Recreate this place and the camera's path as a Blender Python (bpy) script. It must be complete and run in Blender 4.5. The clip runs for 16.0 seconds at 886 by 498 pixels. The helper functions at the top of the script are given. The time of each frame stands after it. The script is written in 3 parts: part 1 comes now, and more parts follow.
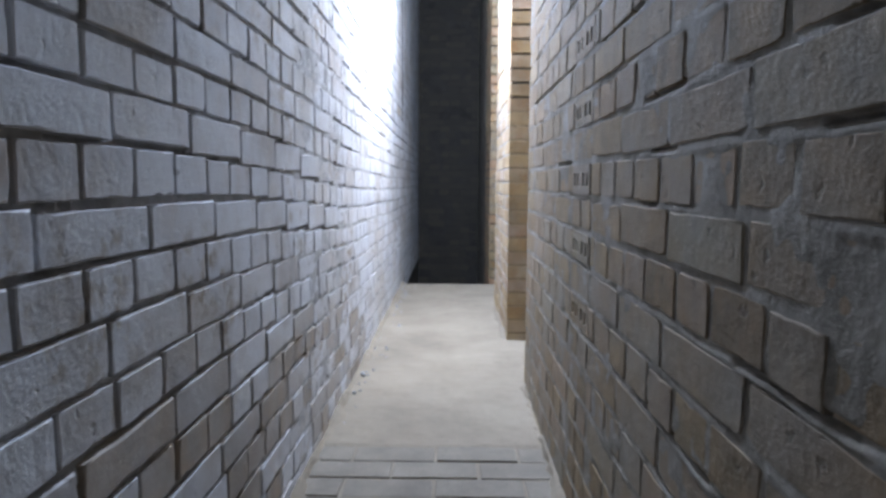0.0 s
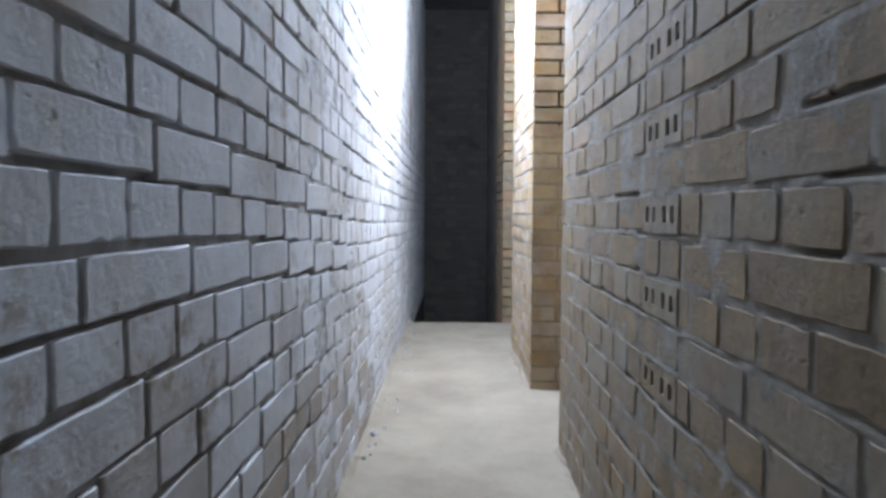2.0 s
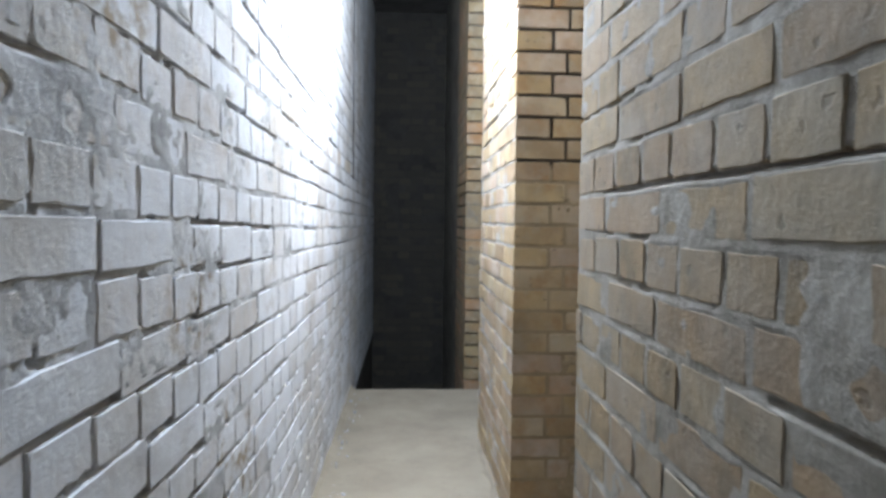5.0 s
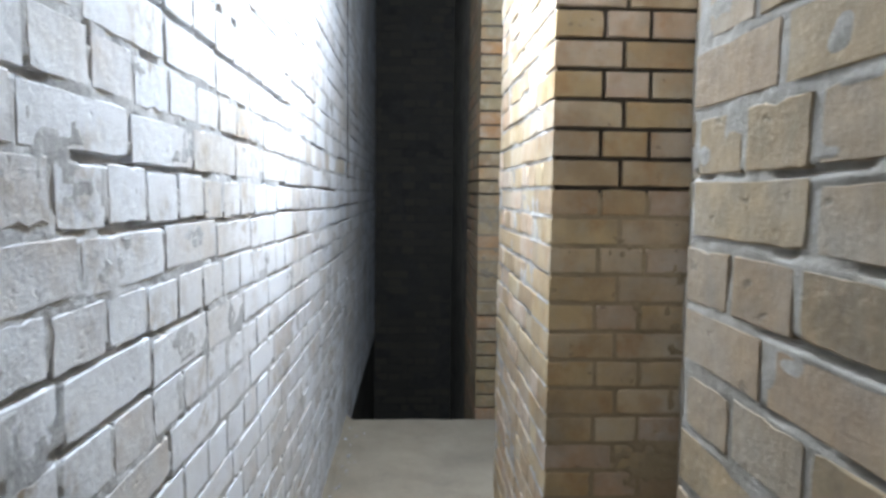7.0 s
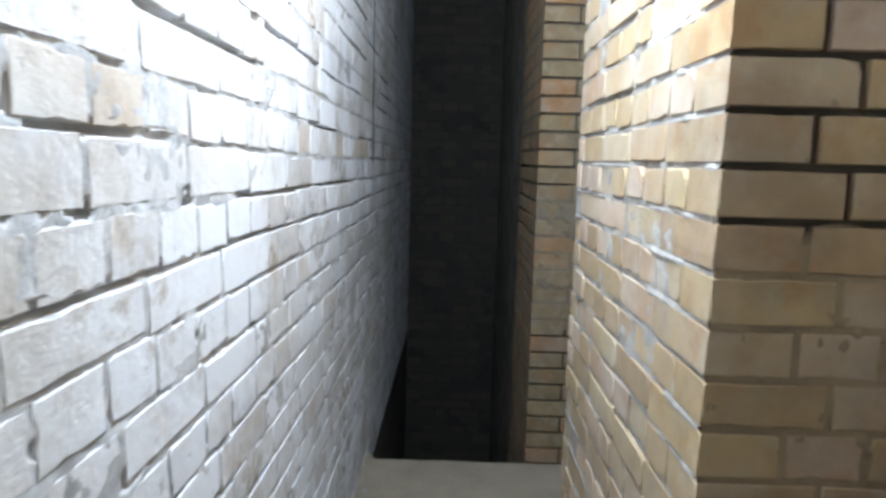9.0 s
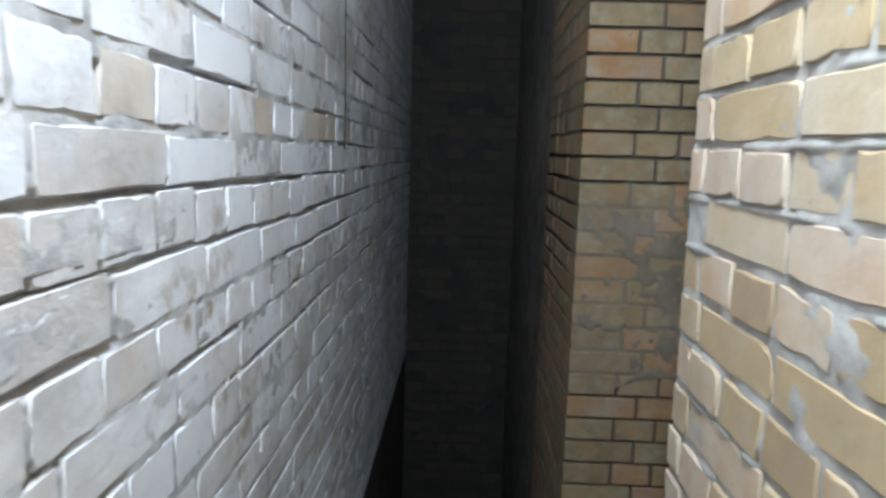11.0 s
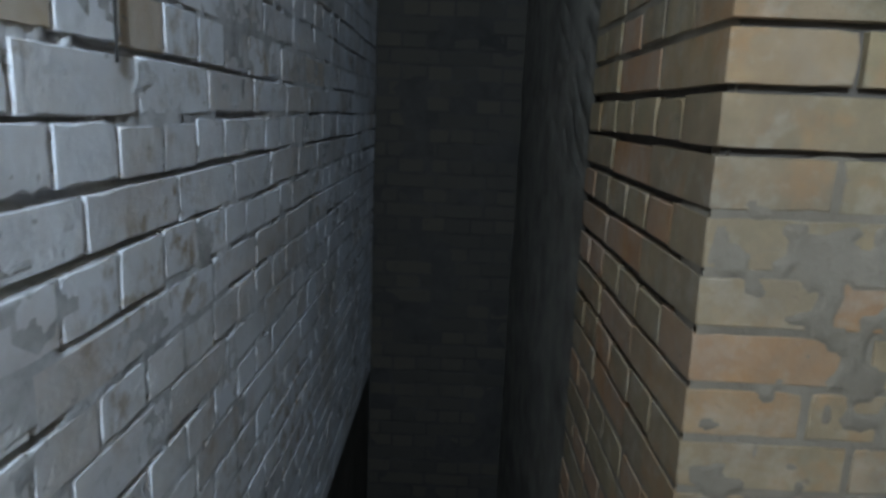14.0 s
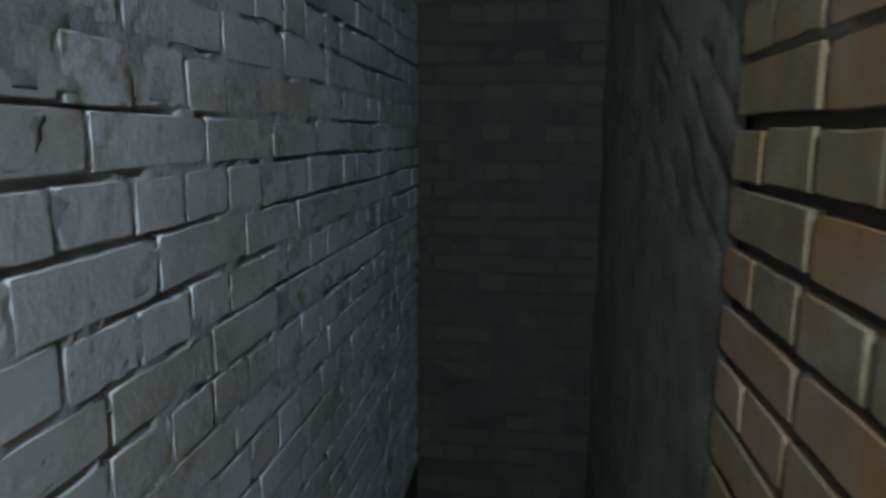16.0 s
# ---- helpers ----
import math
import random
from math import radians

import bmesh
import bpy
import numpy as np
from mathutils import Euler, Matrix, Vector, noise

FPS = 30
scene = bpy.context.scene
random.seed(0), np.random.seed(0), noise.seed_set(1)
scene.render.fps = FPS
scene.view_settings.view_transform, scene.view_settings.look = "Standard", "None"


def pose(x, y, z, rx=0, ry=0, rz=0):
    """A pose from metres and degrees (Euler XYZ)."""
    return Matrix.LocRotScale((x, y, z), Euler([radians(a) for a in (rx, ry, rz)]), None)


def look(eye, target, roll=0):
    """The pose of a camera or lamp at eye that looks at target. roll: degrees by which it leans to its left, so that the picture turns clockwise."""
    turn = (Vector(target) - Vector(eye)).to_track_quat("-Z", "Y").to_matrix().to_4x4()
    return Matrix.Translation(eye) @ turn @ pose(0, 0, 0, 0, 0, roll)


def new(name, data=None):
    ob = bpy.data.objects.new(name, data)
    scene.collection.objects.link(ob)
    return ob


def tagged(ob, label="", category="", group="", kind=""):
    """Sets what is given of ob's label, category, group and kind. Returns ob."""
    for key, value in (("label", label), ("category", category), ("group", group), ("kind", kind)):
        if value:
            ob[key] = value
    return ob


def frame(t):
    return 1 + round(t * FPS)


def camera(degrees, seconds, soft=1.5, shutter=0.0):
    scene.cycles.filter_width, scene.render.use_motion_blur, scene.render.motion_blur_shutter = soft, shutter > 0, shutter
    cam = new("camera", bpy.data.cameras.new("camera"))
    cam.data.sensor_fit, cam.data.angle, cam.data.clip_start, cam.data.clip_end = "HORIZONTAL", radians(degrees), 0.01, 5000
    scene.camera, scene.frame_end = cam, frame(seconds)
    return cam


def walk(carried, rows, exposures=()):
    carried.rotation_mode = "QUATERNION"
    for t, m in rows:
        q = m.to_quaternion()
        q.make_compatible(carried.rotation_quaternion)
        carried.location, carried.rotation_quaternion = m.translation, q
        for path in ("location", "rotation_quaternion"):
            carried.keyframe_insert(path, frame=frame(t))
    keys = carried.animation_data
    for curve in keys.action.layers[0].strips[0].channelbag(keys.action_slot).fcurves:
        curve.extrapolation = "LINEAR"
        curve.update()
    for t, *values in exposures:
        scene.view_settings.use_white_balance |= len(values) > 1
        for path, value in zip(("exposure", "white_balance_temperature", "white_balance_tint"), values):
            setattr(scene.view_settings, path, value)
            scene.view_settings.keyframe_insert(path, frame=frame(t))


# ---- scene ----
cam = camera(67.4, 16.0, soft=3.1, shutter=0.4)
EXPOSURES = [(0.0, 0.6, 6000, 19), (3.0, 0.4, 6100, 15), (6.0, 0.0, 6450, 13), (8.0, -0.35, 6450, 12), (10.0, -0.5, 6550, 11),
             (11.5, -0.5, 6550, 9), (12.5, -0.42, 6500, 8), (14.5, -0.2, 6000, 8), (16.0, -0.15, 6300, 4)]
PATH = [
    (0, (0.051, -0.118, 0.9), (0.022, 1.872, 0.698), 0.3),
    (0.5, (0.008, -0.078, 0.901), (0.006, 1.91, 0.679), -0.2),
    (1, (-0.006, -0.058, 0.899), (-0.011, 1.928, 0.659), 0.2),
    (1.5, (-0.011, 0.006, 0.9), (-0.007, 1.99, 0.645), 1.0),
    (2, (-0.039, 0.226, 0.908), (-0.069, 2.223, 0.799), 0.3),
    (2.5, (-0.047, 0.402, 0.975), (-0.071, 2.4, 0.888), 0.8),
    (3, (-0.046, 0.586, 1.008), (0.048, 2.582, 1.075), 0.9),
    (5.5, (-0.018, 1.371, 1.192), (0.095, 3.364, 1.071), 0.5),
    (6, (-0.043, 1.527, 1.24), (0.08, 3.518, 1.103), -0.1),
    (6.5, (-0.01, 1.706, 1.274), (0.115, 3.698, 1.147), 0.6),
    (7, (-0.001, 1.848, 1.346), (0.085, 3.839, 1.177), 0.7),
    (7.5, (-0.031, 2.054, 1.332), (0.026, 4.048, 1.193), 0.9),
    (8, (-0.077, 2.271, 1.418), (-0.031, 4.265, 1.27), 0.8),
    (8.5, (-0.061, 2.426, 1.421), (0.002, 4.409, 1.172), 1.5),
    (9, (-0.012, 2.657, 1.437), (-0.04, 4.639, 1.174), 1.5),
    (11.5, (-0.008, 3.833, 1.404), (-0.059, 5.812, 1.116), 1.7),
    (12, (-0.015, 4.074, 1.392), (-0.027, 6.054, 1.11), 1.8),
    (12.5, (-0.024, 4.316, 1.4), (0.094, 6.293, 1.126), 2.2),
    (13, (0.008, 4.527, 1.384), (0.111, 6.503, 1.09), 2.4),
    (13.5, (0.039, 4.767, 1.406), (0.055, 6.743, 1.101), 2.8),
    (14, (0.036, 4.92, 1.376), (0.014, 6.878, 0.972), 2.4),
    (14.5, (0.019, 5.095, 1.394), (0.077, 7.068, 1.076), 2.3),
    (15, (0.002, 5.246, 1.391), (0.084, 7.225, 1.107), 2.0),
    (15.5, (0.038, 5.419, 1.368), (0.058, 7.396, 1.071), 1.4),
    (16, (0.105, 5.674, 1.405), (-0.161, 7.627, 1.065), 0.4),
]
walk(cam, [(t, look(eye, target, roll)) for t, eye, target, roll in PATH], EXPOSURES)

# ---- light: one cold globe lamp hung over the passage beside the first pier ----
world = bpy.data.worlds.new("world")
scene.world = world
world.use_nodes = True
world.node_tree.nodes["Background"].inputs["Color"].default_value = (0.5, 0.6, 0.8, 1)
world.node_tree.nodes["Background"].inputs["Strength"].default_value = 0.05

ROOF_Z = 3.4
LAMP_AT = Vector((0.0, 3.69, 2.54))
LAMP_R, LAMP_POWER = 0.09, 8.1


# ---- materials ----
def nodes_of(name):
    m = bpy.data.materials.new(name)
    m.use_nodes = True
    nt = m.node_tree
    bsdf = nt.nodes["Principled BSDF"]
    return m, nt, bsdf


def add(nt, kind, **values):
    n = nt.nodes.new(kind)
    for key, value in values.items():
        n.inputs[key].default_value = value
    return n


def noise_node(nt, coords, scale, detail=4.0, rough=0.6):
    n = add(nt, "ShaderNodeTexNoise", Scale=scale, Detail=detail, Roughness=rough)
    nt.links.new(coords, n.inputs["Vector"])
    return n.outputs["Fac"]


def ramp(nt, fac, stops):
    n = nt.nodes.new("ShaderNodeValToRGB")
    els = n.color_ramp.elements
    while len(els) < len(stops):
        els.new(0.5)
    for e, (p, c) in zip(els, stops):
        e.position, e.color = p, (*c, 1)
    nt.links.new(fac, n.inputs["Fac"])
    return n.outputs["Color"]


def mix(nt, fac, a, b, blend="MIX"):
    n = nt.nodes.new("ShaderNodeMix")
    n.data_type, n.blend_type = "RGBA", blend
    for socket, value in ((n.inputs[0], fac), (n.inputs[6], a), (n.inputs[7], b)):
        if isinstance(value, (int, float)):
            socket.default_value = value
        elif isinstance(value, tuple):
            socket.default_value = (*value, 1)
        else:
            nt.links.new(value, socket)
    return n.outputs[2]


def bump(nt, bsdf, height, strength, distance):
    b = add(nt, "ShaderNodeBump", Strength=strength, Distance=distance)
    nt.links.new(height, b.inputs["Height"])
    nt.links.new(b.outputs["Normal"], bsdf.inputs["Normal"])


def world_coords(nt):
    return nt.nodes.new("ShaderNodeNewGeometry").outputs["Position"]


def gain(nt, value, a, b):
    n = nt.nodes.new("ShaderNodeMapRange")
    n.inputs["From Min"].default_value, n.inputs["From Max"].default_value = a, b
    nt.links.new(value, n.inputs["Value"])
    return n.outputs["Result"]


def times(nt, a, b):
    n = nt.nodes.new("ShaderNodeMath")
    n.operation = "MULTIPLY"
    for socket, value in zip(n.inputs, (a, b)):
        if isinstance(value, (int, float)):
            socket.default_value = value
        else:
            nt.links.new(value, socket)
    return n.outputs[0]


def wobbled(nt, at, amount):
    """Coordinates shifted by a little noise, so that round marks turn ragged."""
    n = add(nt, "ShaderNodeTexNoise", Scale=60.0, Detail=2.0)
    nt.links.new(at, n.inputs["Vector"])
    v = nt.nodes.new("ShaderNodeVectorMath")
    v.operation = "MULTIPLY_ADD"
    nt.links.new(n.outputs["Color"], v.inputs[0])
    v.inputs[1].default_value = (amount, amount, amount)
    nt.links.new(at, v.inputs[2])
    return v.outputs[0]


def brick_material(name, stops, wash, wash_colour, island, stain=(0.16, 0.13, 0.1), rough=0.9):
    """Bricks: a colour for each brick, blotches, a film of limewash that covers a share of it, pits and grime."""
    m, nt, bsdf = nodes_of(name)
    at = world_coords(nt)
    rnd = nt.nodes.new("ShaderNodeNewGeometry").outputs["Random Per Island"] if island else nt.nodes.new("ShaderNodeObjectInfo").outputs["Random"]
    base = ramp(nt, rnd, stops)
    blotch = noise_node(nt, at, 14, 5)
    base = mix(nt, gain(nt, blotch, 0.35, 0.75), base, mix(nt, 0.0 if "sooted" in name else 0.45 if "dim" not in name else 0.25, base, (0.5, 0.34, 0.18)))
    film = nt.nodes.new("ShaderNodeMath")
    film.operation = "ADD"
    nt.links.new(noise_node(nt, at, 5, 7, 0.68), film.inputs[0])
    per = nt.nodes.new("ShaderNodeMath")
    per.operation, per.inputs[1].default_value = "MULTIPLY", 0.38
    nt.links.new(rnd, per.inputs[0])
    nt.links.new(per.outputs[0], film.inputs[1])
    base = mix(nt, gain(nt, film.outputs[0], *wash), base, wash_colour)
    if "white" in name:
        spall = nt.nodes.new("ShaderNodeMath")
        spall.operation = "MULTIPLY"
        nt.links.new(gain(nt, noise_node(nt, at, 3.1, 3, 0.5), 0.5, 0.66), spall.inputs[0])
        nt.links.new(gain(nt, noise_node(nt, at, 24, 5, 0.62), 0.48, 0.64), spall.inputs[1])
        base = mix(nt, spall.outputs[0], base, (0.3, 0.235, 0.16))
        tea = nt.nodes.new("ShaderNodeMath")
        tea.operation, tea.inputs[1].default_value = "MULTIPLY", 0.55
        nt.links.new(gain(nt, noise_node(nt, at, 1.7, 6, 0.62), 0.48, 0.68), tea.inputs[0])
        base = mix(nt, tea.outputs[0], base, (0.42, 0.37, 0.3))
    if "yellow" in name:
        brown = gain(nt, noise_node(nt, at, 3.4, 6, 0.6), 0.5, 0.64)
        base = mix(nt, times(nt, brown, 0.6), base, (0.2, 0.14, 0.085))
        rust = gain(nt, noise_node(nt, at, 9.5, 5, 0.6), 0.52, 0.68)
        base = mix(nt, times(nt, rust, 0.5), base, (0.27, 0.135, 0.05))
        dusty = gain(nt, noise_node(nt, at, 17, 6, 0.65), 0.5, 0.7)
        base = mix(nt, times(nt, dusty, 0.45), base, (0.3, 0.265, 0.21))
    grime = noise_node(nt, at, 2.2, 8, 0.7)
    base = mix(nt, gain(nt, grime, 0.52, 0.78), base, mix(nt, 0.55, base, stain))
    pits = noise_node(nt, at, 70, 6, 0.7)
    base = mix(nt, gain(nt, pits, 0.66, 0.75), base, mix(nt, 0.6, base, stain))
    hole = add(nt, "ShaderNodeTexVoronoi", Scale=36.0, Randomness=1.0)
    nt.links.new(wobbled(nt, at, 0.035), hole.inputs["Vector"])
    parted = nt.nodes.new("ShaderNodeSeparateColor")
    nt.links.new(hole.outputs["Color"], parted.inputs["Color"])
    deep = times(nt, gain(nt, hole.outputs["Distance"], 0.3, 0.16), gain(nt, parted.outputs["Red"], 0.88, 0.92))
    base = mix(nt, times(nt, deep, 0.5), base, mix(nt, 0.8, base, tuple(c * 0.5 for c in stain)))
    nt.links.new(base, bsdf.inputs["Base Color"])
    bsdf.inputs["Roughness"].default_value = rough
    bsdf.inputs["Specular IOR Level"].default_value = 0.25
    rough_mix = nt.nodes.new("ShaderNodeMath")
    rough_mix.operation = "ADD"
    nt.links.new(pits, rough_mix.inputs[0])
    nt.links.new(times(nt, noise_node(nt, at, 26, 6, 0.66), 1.7), rough_mix.inputs[1])
    worn = gain(nt, noise_node(nt, at, 4.3, 4, 0.55), 0.5, 0.62)
    relief = nt.nodes.new("ShaderNodeMath")
    relief.operation = "SUBTRACT"
    nt.links.new(rough_mix.outputs[0], relief.inputs[0])
    nt.links.new(times(nt, deep, 0.6), relief.inputs[1])
    pitted = nt.nodes.new("ShaderNodeMath")
    pitted.operation = "ADD"
    nt.links.new(relief.outputs[0], pitted.inputs[0])
    nt.links.new(times(nt, worn, times(nt, noise_node(nt, at, 110, 4, 0.7), 0.9)), pitted.inputs[1])
    bump(nt, bsdf, pitted.outputs[0], 0.33 if "white" in name or "greyed" in name else 0.26, 0.005)
    return m


WHITE = [(0.0, (0.46, 0.46, 0.47)), (0.3, (0.62, 0.63, 0.66)), (0.6, (0.55, 0.55, 0.56)), (0.86, (0.66, 0.67, 0.70)), (0.93, (0.46, 0.36, 0.24)), (1.0, (0.50, 0.36, 0.2))]
YELLOW = [(0.0, (0.26, 0.18, 0.11)), (0.25, (0.36, 0.27, 0.15)), (0.5, (0.30, 0.205, 0.13)), (0.65, (0.38, 0.29, 0.16)), (0.82, (0.30, 0.18, 0.115)), (0.93, (0.36, 0.205, 0.1)), (1.0, (0.38, 0.18, 0.075))]
PALE = [(p, tuple(0.95 * c + 0.05 * w for c, w in zip(col, (0.62, 0.58, 0.5)))) for p, col in YELLOW]
# Pier 2's bricks: the yellow ones darkened, with shade put into the colour.
SHADE_DIM_YELLOW = [(0.0, (0.14, 0.108, 0.066)), (0.3, (0.19, 0.148, 0.082)), (0.6, (0.16, 0.118, 0.071)), (0.66, (0.2, 0.15, 0.082)), (0.72, (0.22, 0.115, 0.05)), (1.0, (0.27, 0.12, 0.042))]
# End-wall bricks: near-black, the far end's shade put into the colour.
FAR_SHADE = [(0.0, (0.042, 0.038, 0.031)), (0.5, (0.05, 0.044, 0.035)), (1.0, (0.06, 0.051, 0.038))]
BARE = [(p, tuple(0.65 * c + 0.35 * w for c, w in zip(col, (0.62, 0.58, 0.5)))) for p, col in YELLOW]
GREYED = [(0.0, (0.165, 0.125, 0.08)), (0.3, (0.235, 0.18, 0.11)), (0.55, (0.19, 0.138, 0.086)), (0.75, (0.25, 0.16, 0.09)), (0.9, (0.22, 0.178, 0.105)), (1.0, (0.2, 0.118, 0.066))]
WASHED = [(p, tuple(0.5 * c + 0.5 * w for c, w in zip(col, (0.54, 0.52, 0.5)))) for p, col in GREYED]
M = {}
for key, stops, wash, film in (("white", WHITE, (0.35, 0.75), (0.70, 0.72, 0.76)), ("yellow", YELLOW, (0.55, 1.1), (0.42, 0.37, 0.32)), ("pale", PALE, (0.6, 1.15), (0.5, 0.45, 0.38)), ("dim_yellow", SHADE_DIM_YELLOW, (0.7, 1.2), (0.25, 0.225, 0.185)), ("bare", BARE, (0.45, 0.95), (0.6, 0.59, 0.57)), ("sooted", FAR_SHADE, (0.9, 1.6), (0.07, 0.064, 0.055)), ("greyed", GREYED, (0.55, 1.15), (0.31, 0.285, 0.245)), ("washed", WASHED, (0.5, 0.95), (0.52, 0.51, 0.5))):
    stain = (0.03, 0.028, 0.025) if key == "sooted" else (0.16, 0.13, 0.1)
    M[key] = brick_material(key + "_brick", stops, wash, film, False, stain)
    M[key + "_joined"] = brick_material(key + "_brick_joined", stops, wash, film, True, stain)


def plaster(name, dark, pale, scale=6.0, fine=60.0, strength=0.6):
    m, nt, bsdf = nodes_of(name)
    at = world_coords(nt)
    a, b = noise_node(nt, at, scale, 7, 0.65), noise_node(nt, at, fine, 6, 0.7)
    base = mix(nt, gain(nt, a, 0.32, 0.7), dark, pale)
    base = mix(nt, gain(nt, b, 0.58, 0.75), base, mix(nt, 0.5, base, tuple(c * 0.45 for c in dark)))
    nt.links.new(base, bsdf.inputs["Base Color"])
    bsdf.inputs["Roughness"].default_value, bsdf.inputs["Specular IOR Level"].default_value = 0.93, 0.2
    s = nt.nodes.new("ShaderNodeMath")
    s.operation = "ADD"
    nt.links.new(a, s.inputs[0])
    nt.links.new(b, s.inputs[1])
    bump(nt, bsdf, s.outputs[0], strength, 0.005)
    return m


M["mortar_pale"] = plaster("pale_mortar", (0.27, 0.268, 0.265), (0.64, 0.65, 0.67), 9.0)
M["mortar_tan"] = plaster("tan_mortar", (0.2, 0.155, 0.1), (0.33, 0.255, 0.165))
# Darkened tan mortar for pier 2, to go with its shaded bricks.
M["mortar_shade_dim"] = plaster("shade_dim_tan_mortar", (0.12, 0.097, 0.069), (0.195, 0.162, 0.12))
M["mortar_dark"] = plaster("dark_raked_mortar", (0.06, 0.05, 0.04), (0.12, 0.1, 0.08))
M["mortar_grey"] = plaster("grey_mortar", (0.17, 0.148, 0.117), (0.37, 0.34, 0.295), 9.0)
M["mortar_rough"] = plaster("pale_grey_smeared_mortar", (0.22, 0.2, 0.175), (0.46, 0.435, 0.4), 9.0)
M["floor"] = plaster("dusty_screed", (0.22, 0.183, 0.138), (0.33, 0.28, 0.212), 2.4, 45.0, 0.35)
# Ceiling colour, darkened to stand in for the shade overhead.
M["soot"] = plaster("shade_dark_render", (0.06, 0.055, 0.05), (0.12, 0.11, 0.1), 3.0, 40.0, 0.5)
M["floor_brick"] = plaster("dusty_paving_brick", (0.185, 0.16, 0.13), (0.29, 0.255, 0.205), 5.0, 45.0, 0.5)
# Pit colour, near-black to stand in for shade below the floor edge.
M["pit_dark"] = plaster("shade_dark_pit", (0.05, 0.045, 0.035), (0.1, 0.09, 0.07), 4.0, 50.0, 0.8)
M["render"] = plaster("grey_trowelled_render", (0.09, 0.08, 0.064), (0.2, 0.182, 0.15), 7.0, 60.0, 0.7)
# Near-black of wire and lamp fittings; as end-wall mortar it paints shade.
M["dark"] = plaster("near_black_plain", (0.03, 0.028, 0.025), (0.055, 0.05, 0.044))


# ---- helpers for the building ----
def box_bm(bm, x0, x1, y0, y1, z0, z1):
    bmesh.ops.create_cube(bm, size=1, matrix=pose((x0 + x1) / 2, (y0 + y1) / 2, (z0 + z1) / 2) @ Matrix.Diagonal((x1 - x0, y1 - y0, z1 - z0, 1)))


def part(name, bm, material, parent=None, label=""):
    me = bpy.data.meshes.new(name)
    bm.to_mesh(me)
    bm.free()
    me.materials.append(material)
    ob = new(name, me)
    ob.parent = parent
    if label:
        tagged(ob, label)
    return ob


def solid(name, boxes, material, label, category):
    bm = bmesh.new()
    for b in boxes:
        box_bm(bm, *b)
    return tagged(part(name, bm, material), label, category, kind="structure")


def value_noise(u, v, cell, seed):
    """Smooth noise from -1 to 1 over two arrays of metres."""
    rng = np.random.RandomState(seed)
    lattice = rng.uniform(-1, 1, (256, 256))
    a, b = u / cell, v / cell
    i, j = np.floor(a).astype(int), np.floor(b).astype(int)
    f, g = a - i, b - j
    f, g = f * f * (3 - 2 * f), g * g * (3 - 2 * g)
    n = lambda p, q: lattice[p % 256, q % 256]
    return (n(i, j) * (1 - f) + n(i + 1, j) * f) * (1 - g) + (n(i, j + 1) * (1 - f) + n(i + 1, j + 1) * f) * g


class Face:
    """An upright brick face. axis: 'x' or 'y', the direction along it; at: its plane; out: the sign of its outward normal."""

    def __init__(self, axis, at, out, seed):
        self.axis, self.at, self.out, self.rng = axis, at, out, random.Random(seed)
        self.seed = seed
        n = Vector((out, 0, 0)) if axis == "y" else Vector((0, out, 0))
        u = n.cross(Vector((0, 0, 1)))
        self.turn = Matrix((u, n, Vector((0, 0, 1)))).transposed().to_4x4()

    def point(self, a, z, proud):
        p = self.at + self.out * proud
        return Vector((p, a, z)) if self.axis == "y" else Vector((a, p, z))


def sheet(name, face, a0, a1, z0, z1, step, depth, material, parent, step_z=0):
    """The mortar of a face: a fine grid that lies depth(a, z) behind the bricks' faces."""
    na, nz = max(2, int((a1 - a0) / step)), max(2, int((z1 - z0) / (step_z or step)))
    a, z = np.meshgrid(np.linspace(a0, a1, na), np.linspace(z0, z1, nz), indexing="ij")
    p = face.at - face.out * depth(a, z)
    co = np.stack((p, a, z) if face.axis == "y" else (a, p, z), -1).reshape(-1, 3)
    idx = np.arange(na * nz).reshape(na, nz)
    quads = np.stack((idx[:-1, :-1], idx[1:, :-1], idx[1:, 1:], idx[:-1, 1:]), -1).reshape(-1, 4)
    if (face.axis == "y") == (face.out < 0):
        quads = quads[:, ::-1]
    me = bpy.data.meshes.new(name)
    me.from_pydata(co.tolist(), [], quads.tolist())
    me.materials.append(material)
    me.polygons.foreach_set("use_smooth", [True] * len(quads))
    ob = new(name, me)
    ob.parent = parent
    return ob


RING = 18


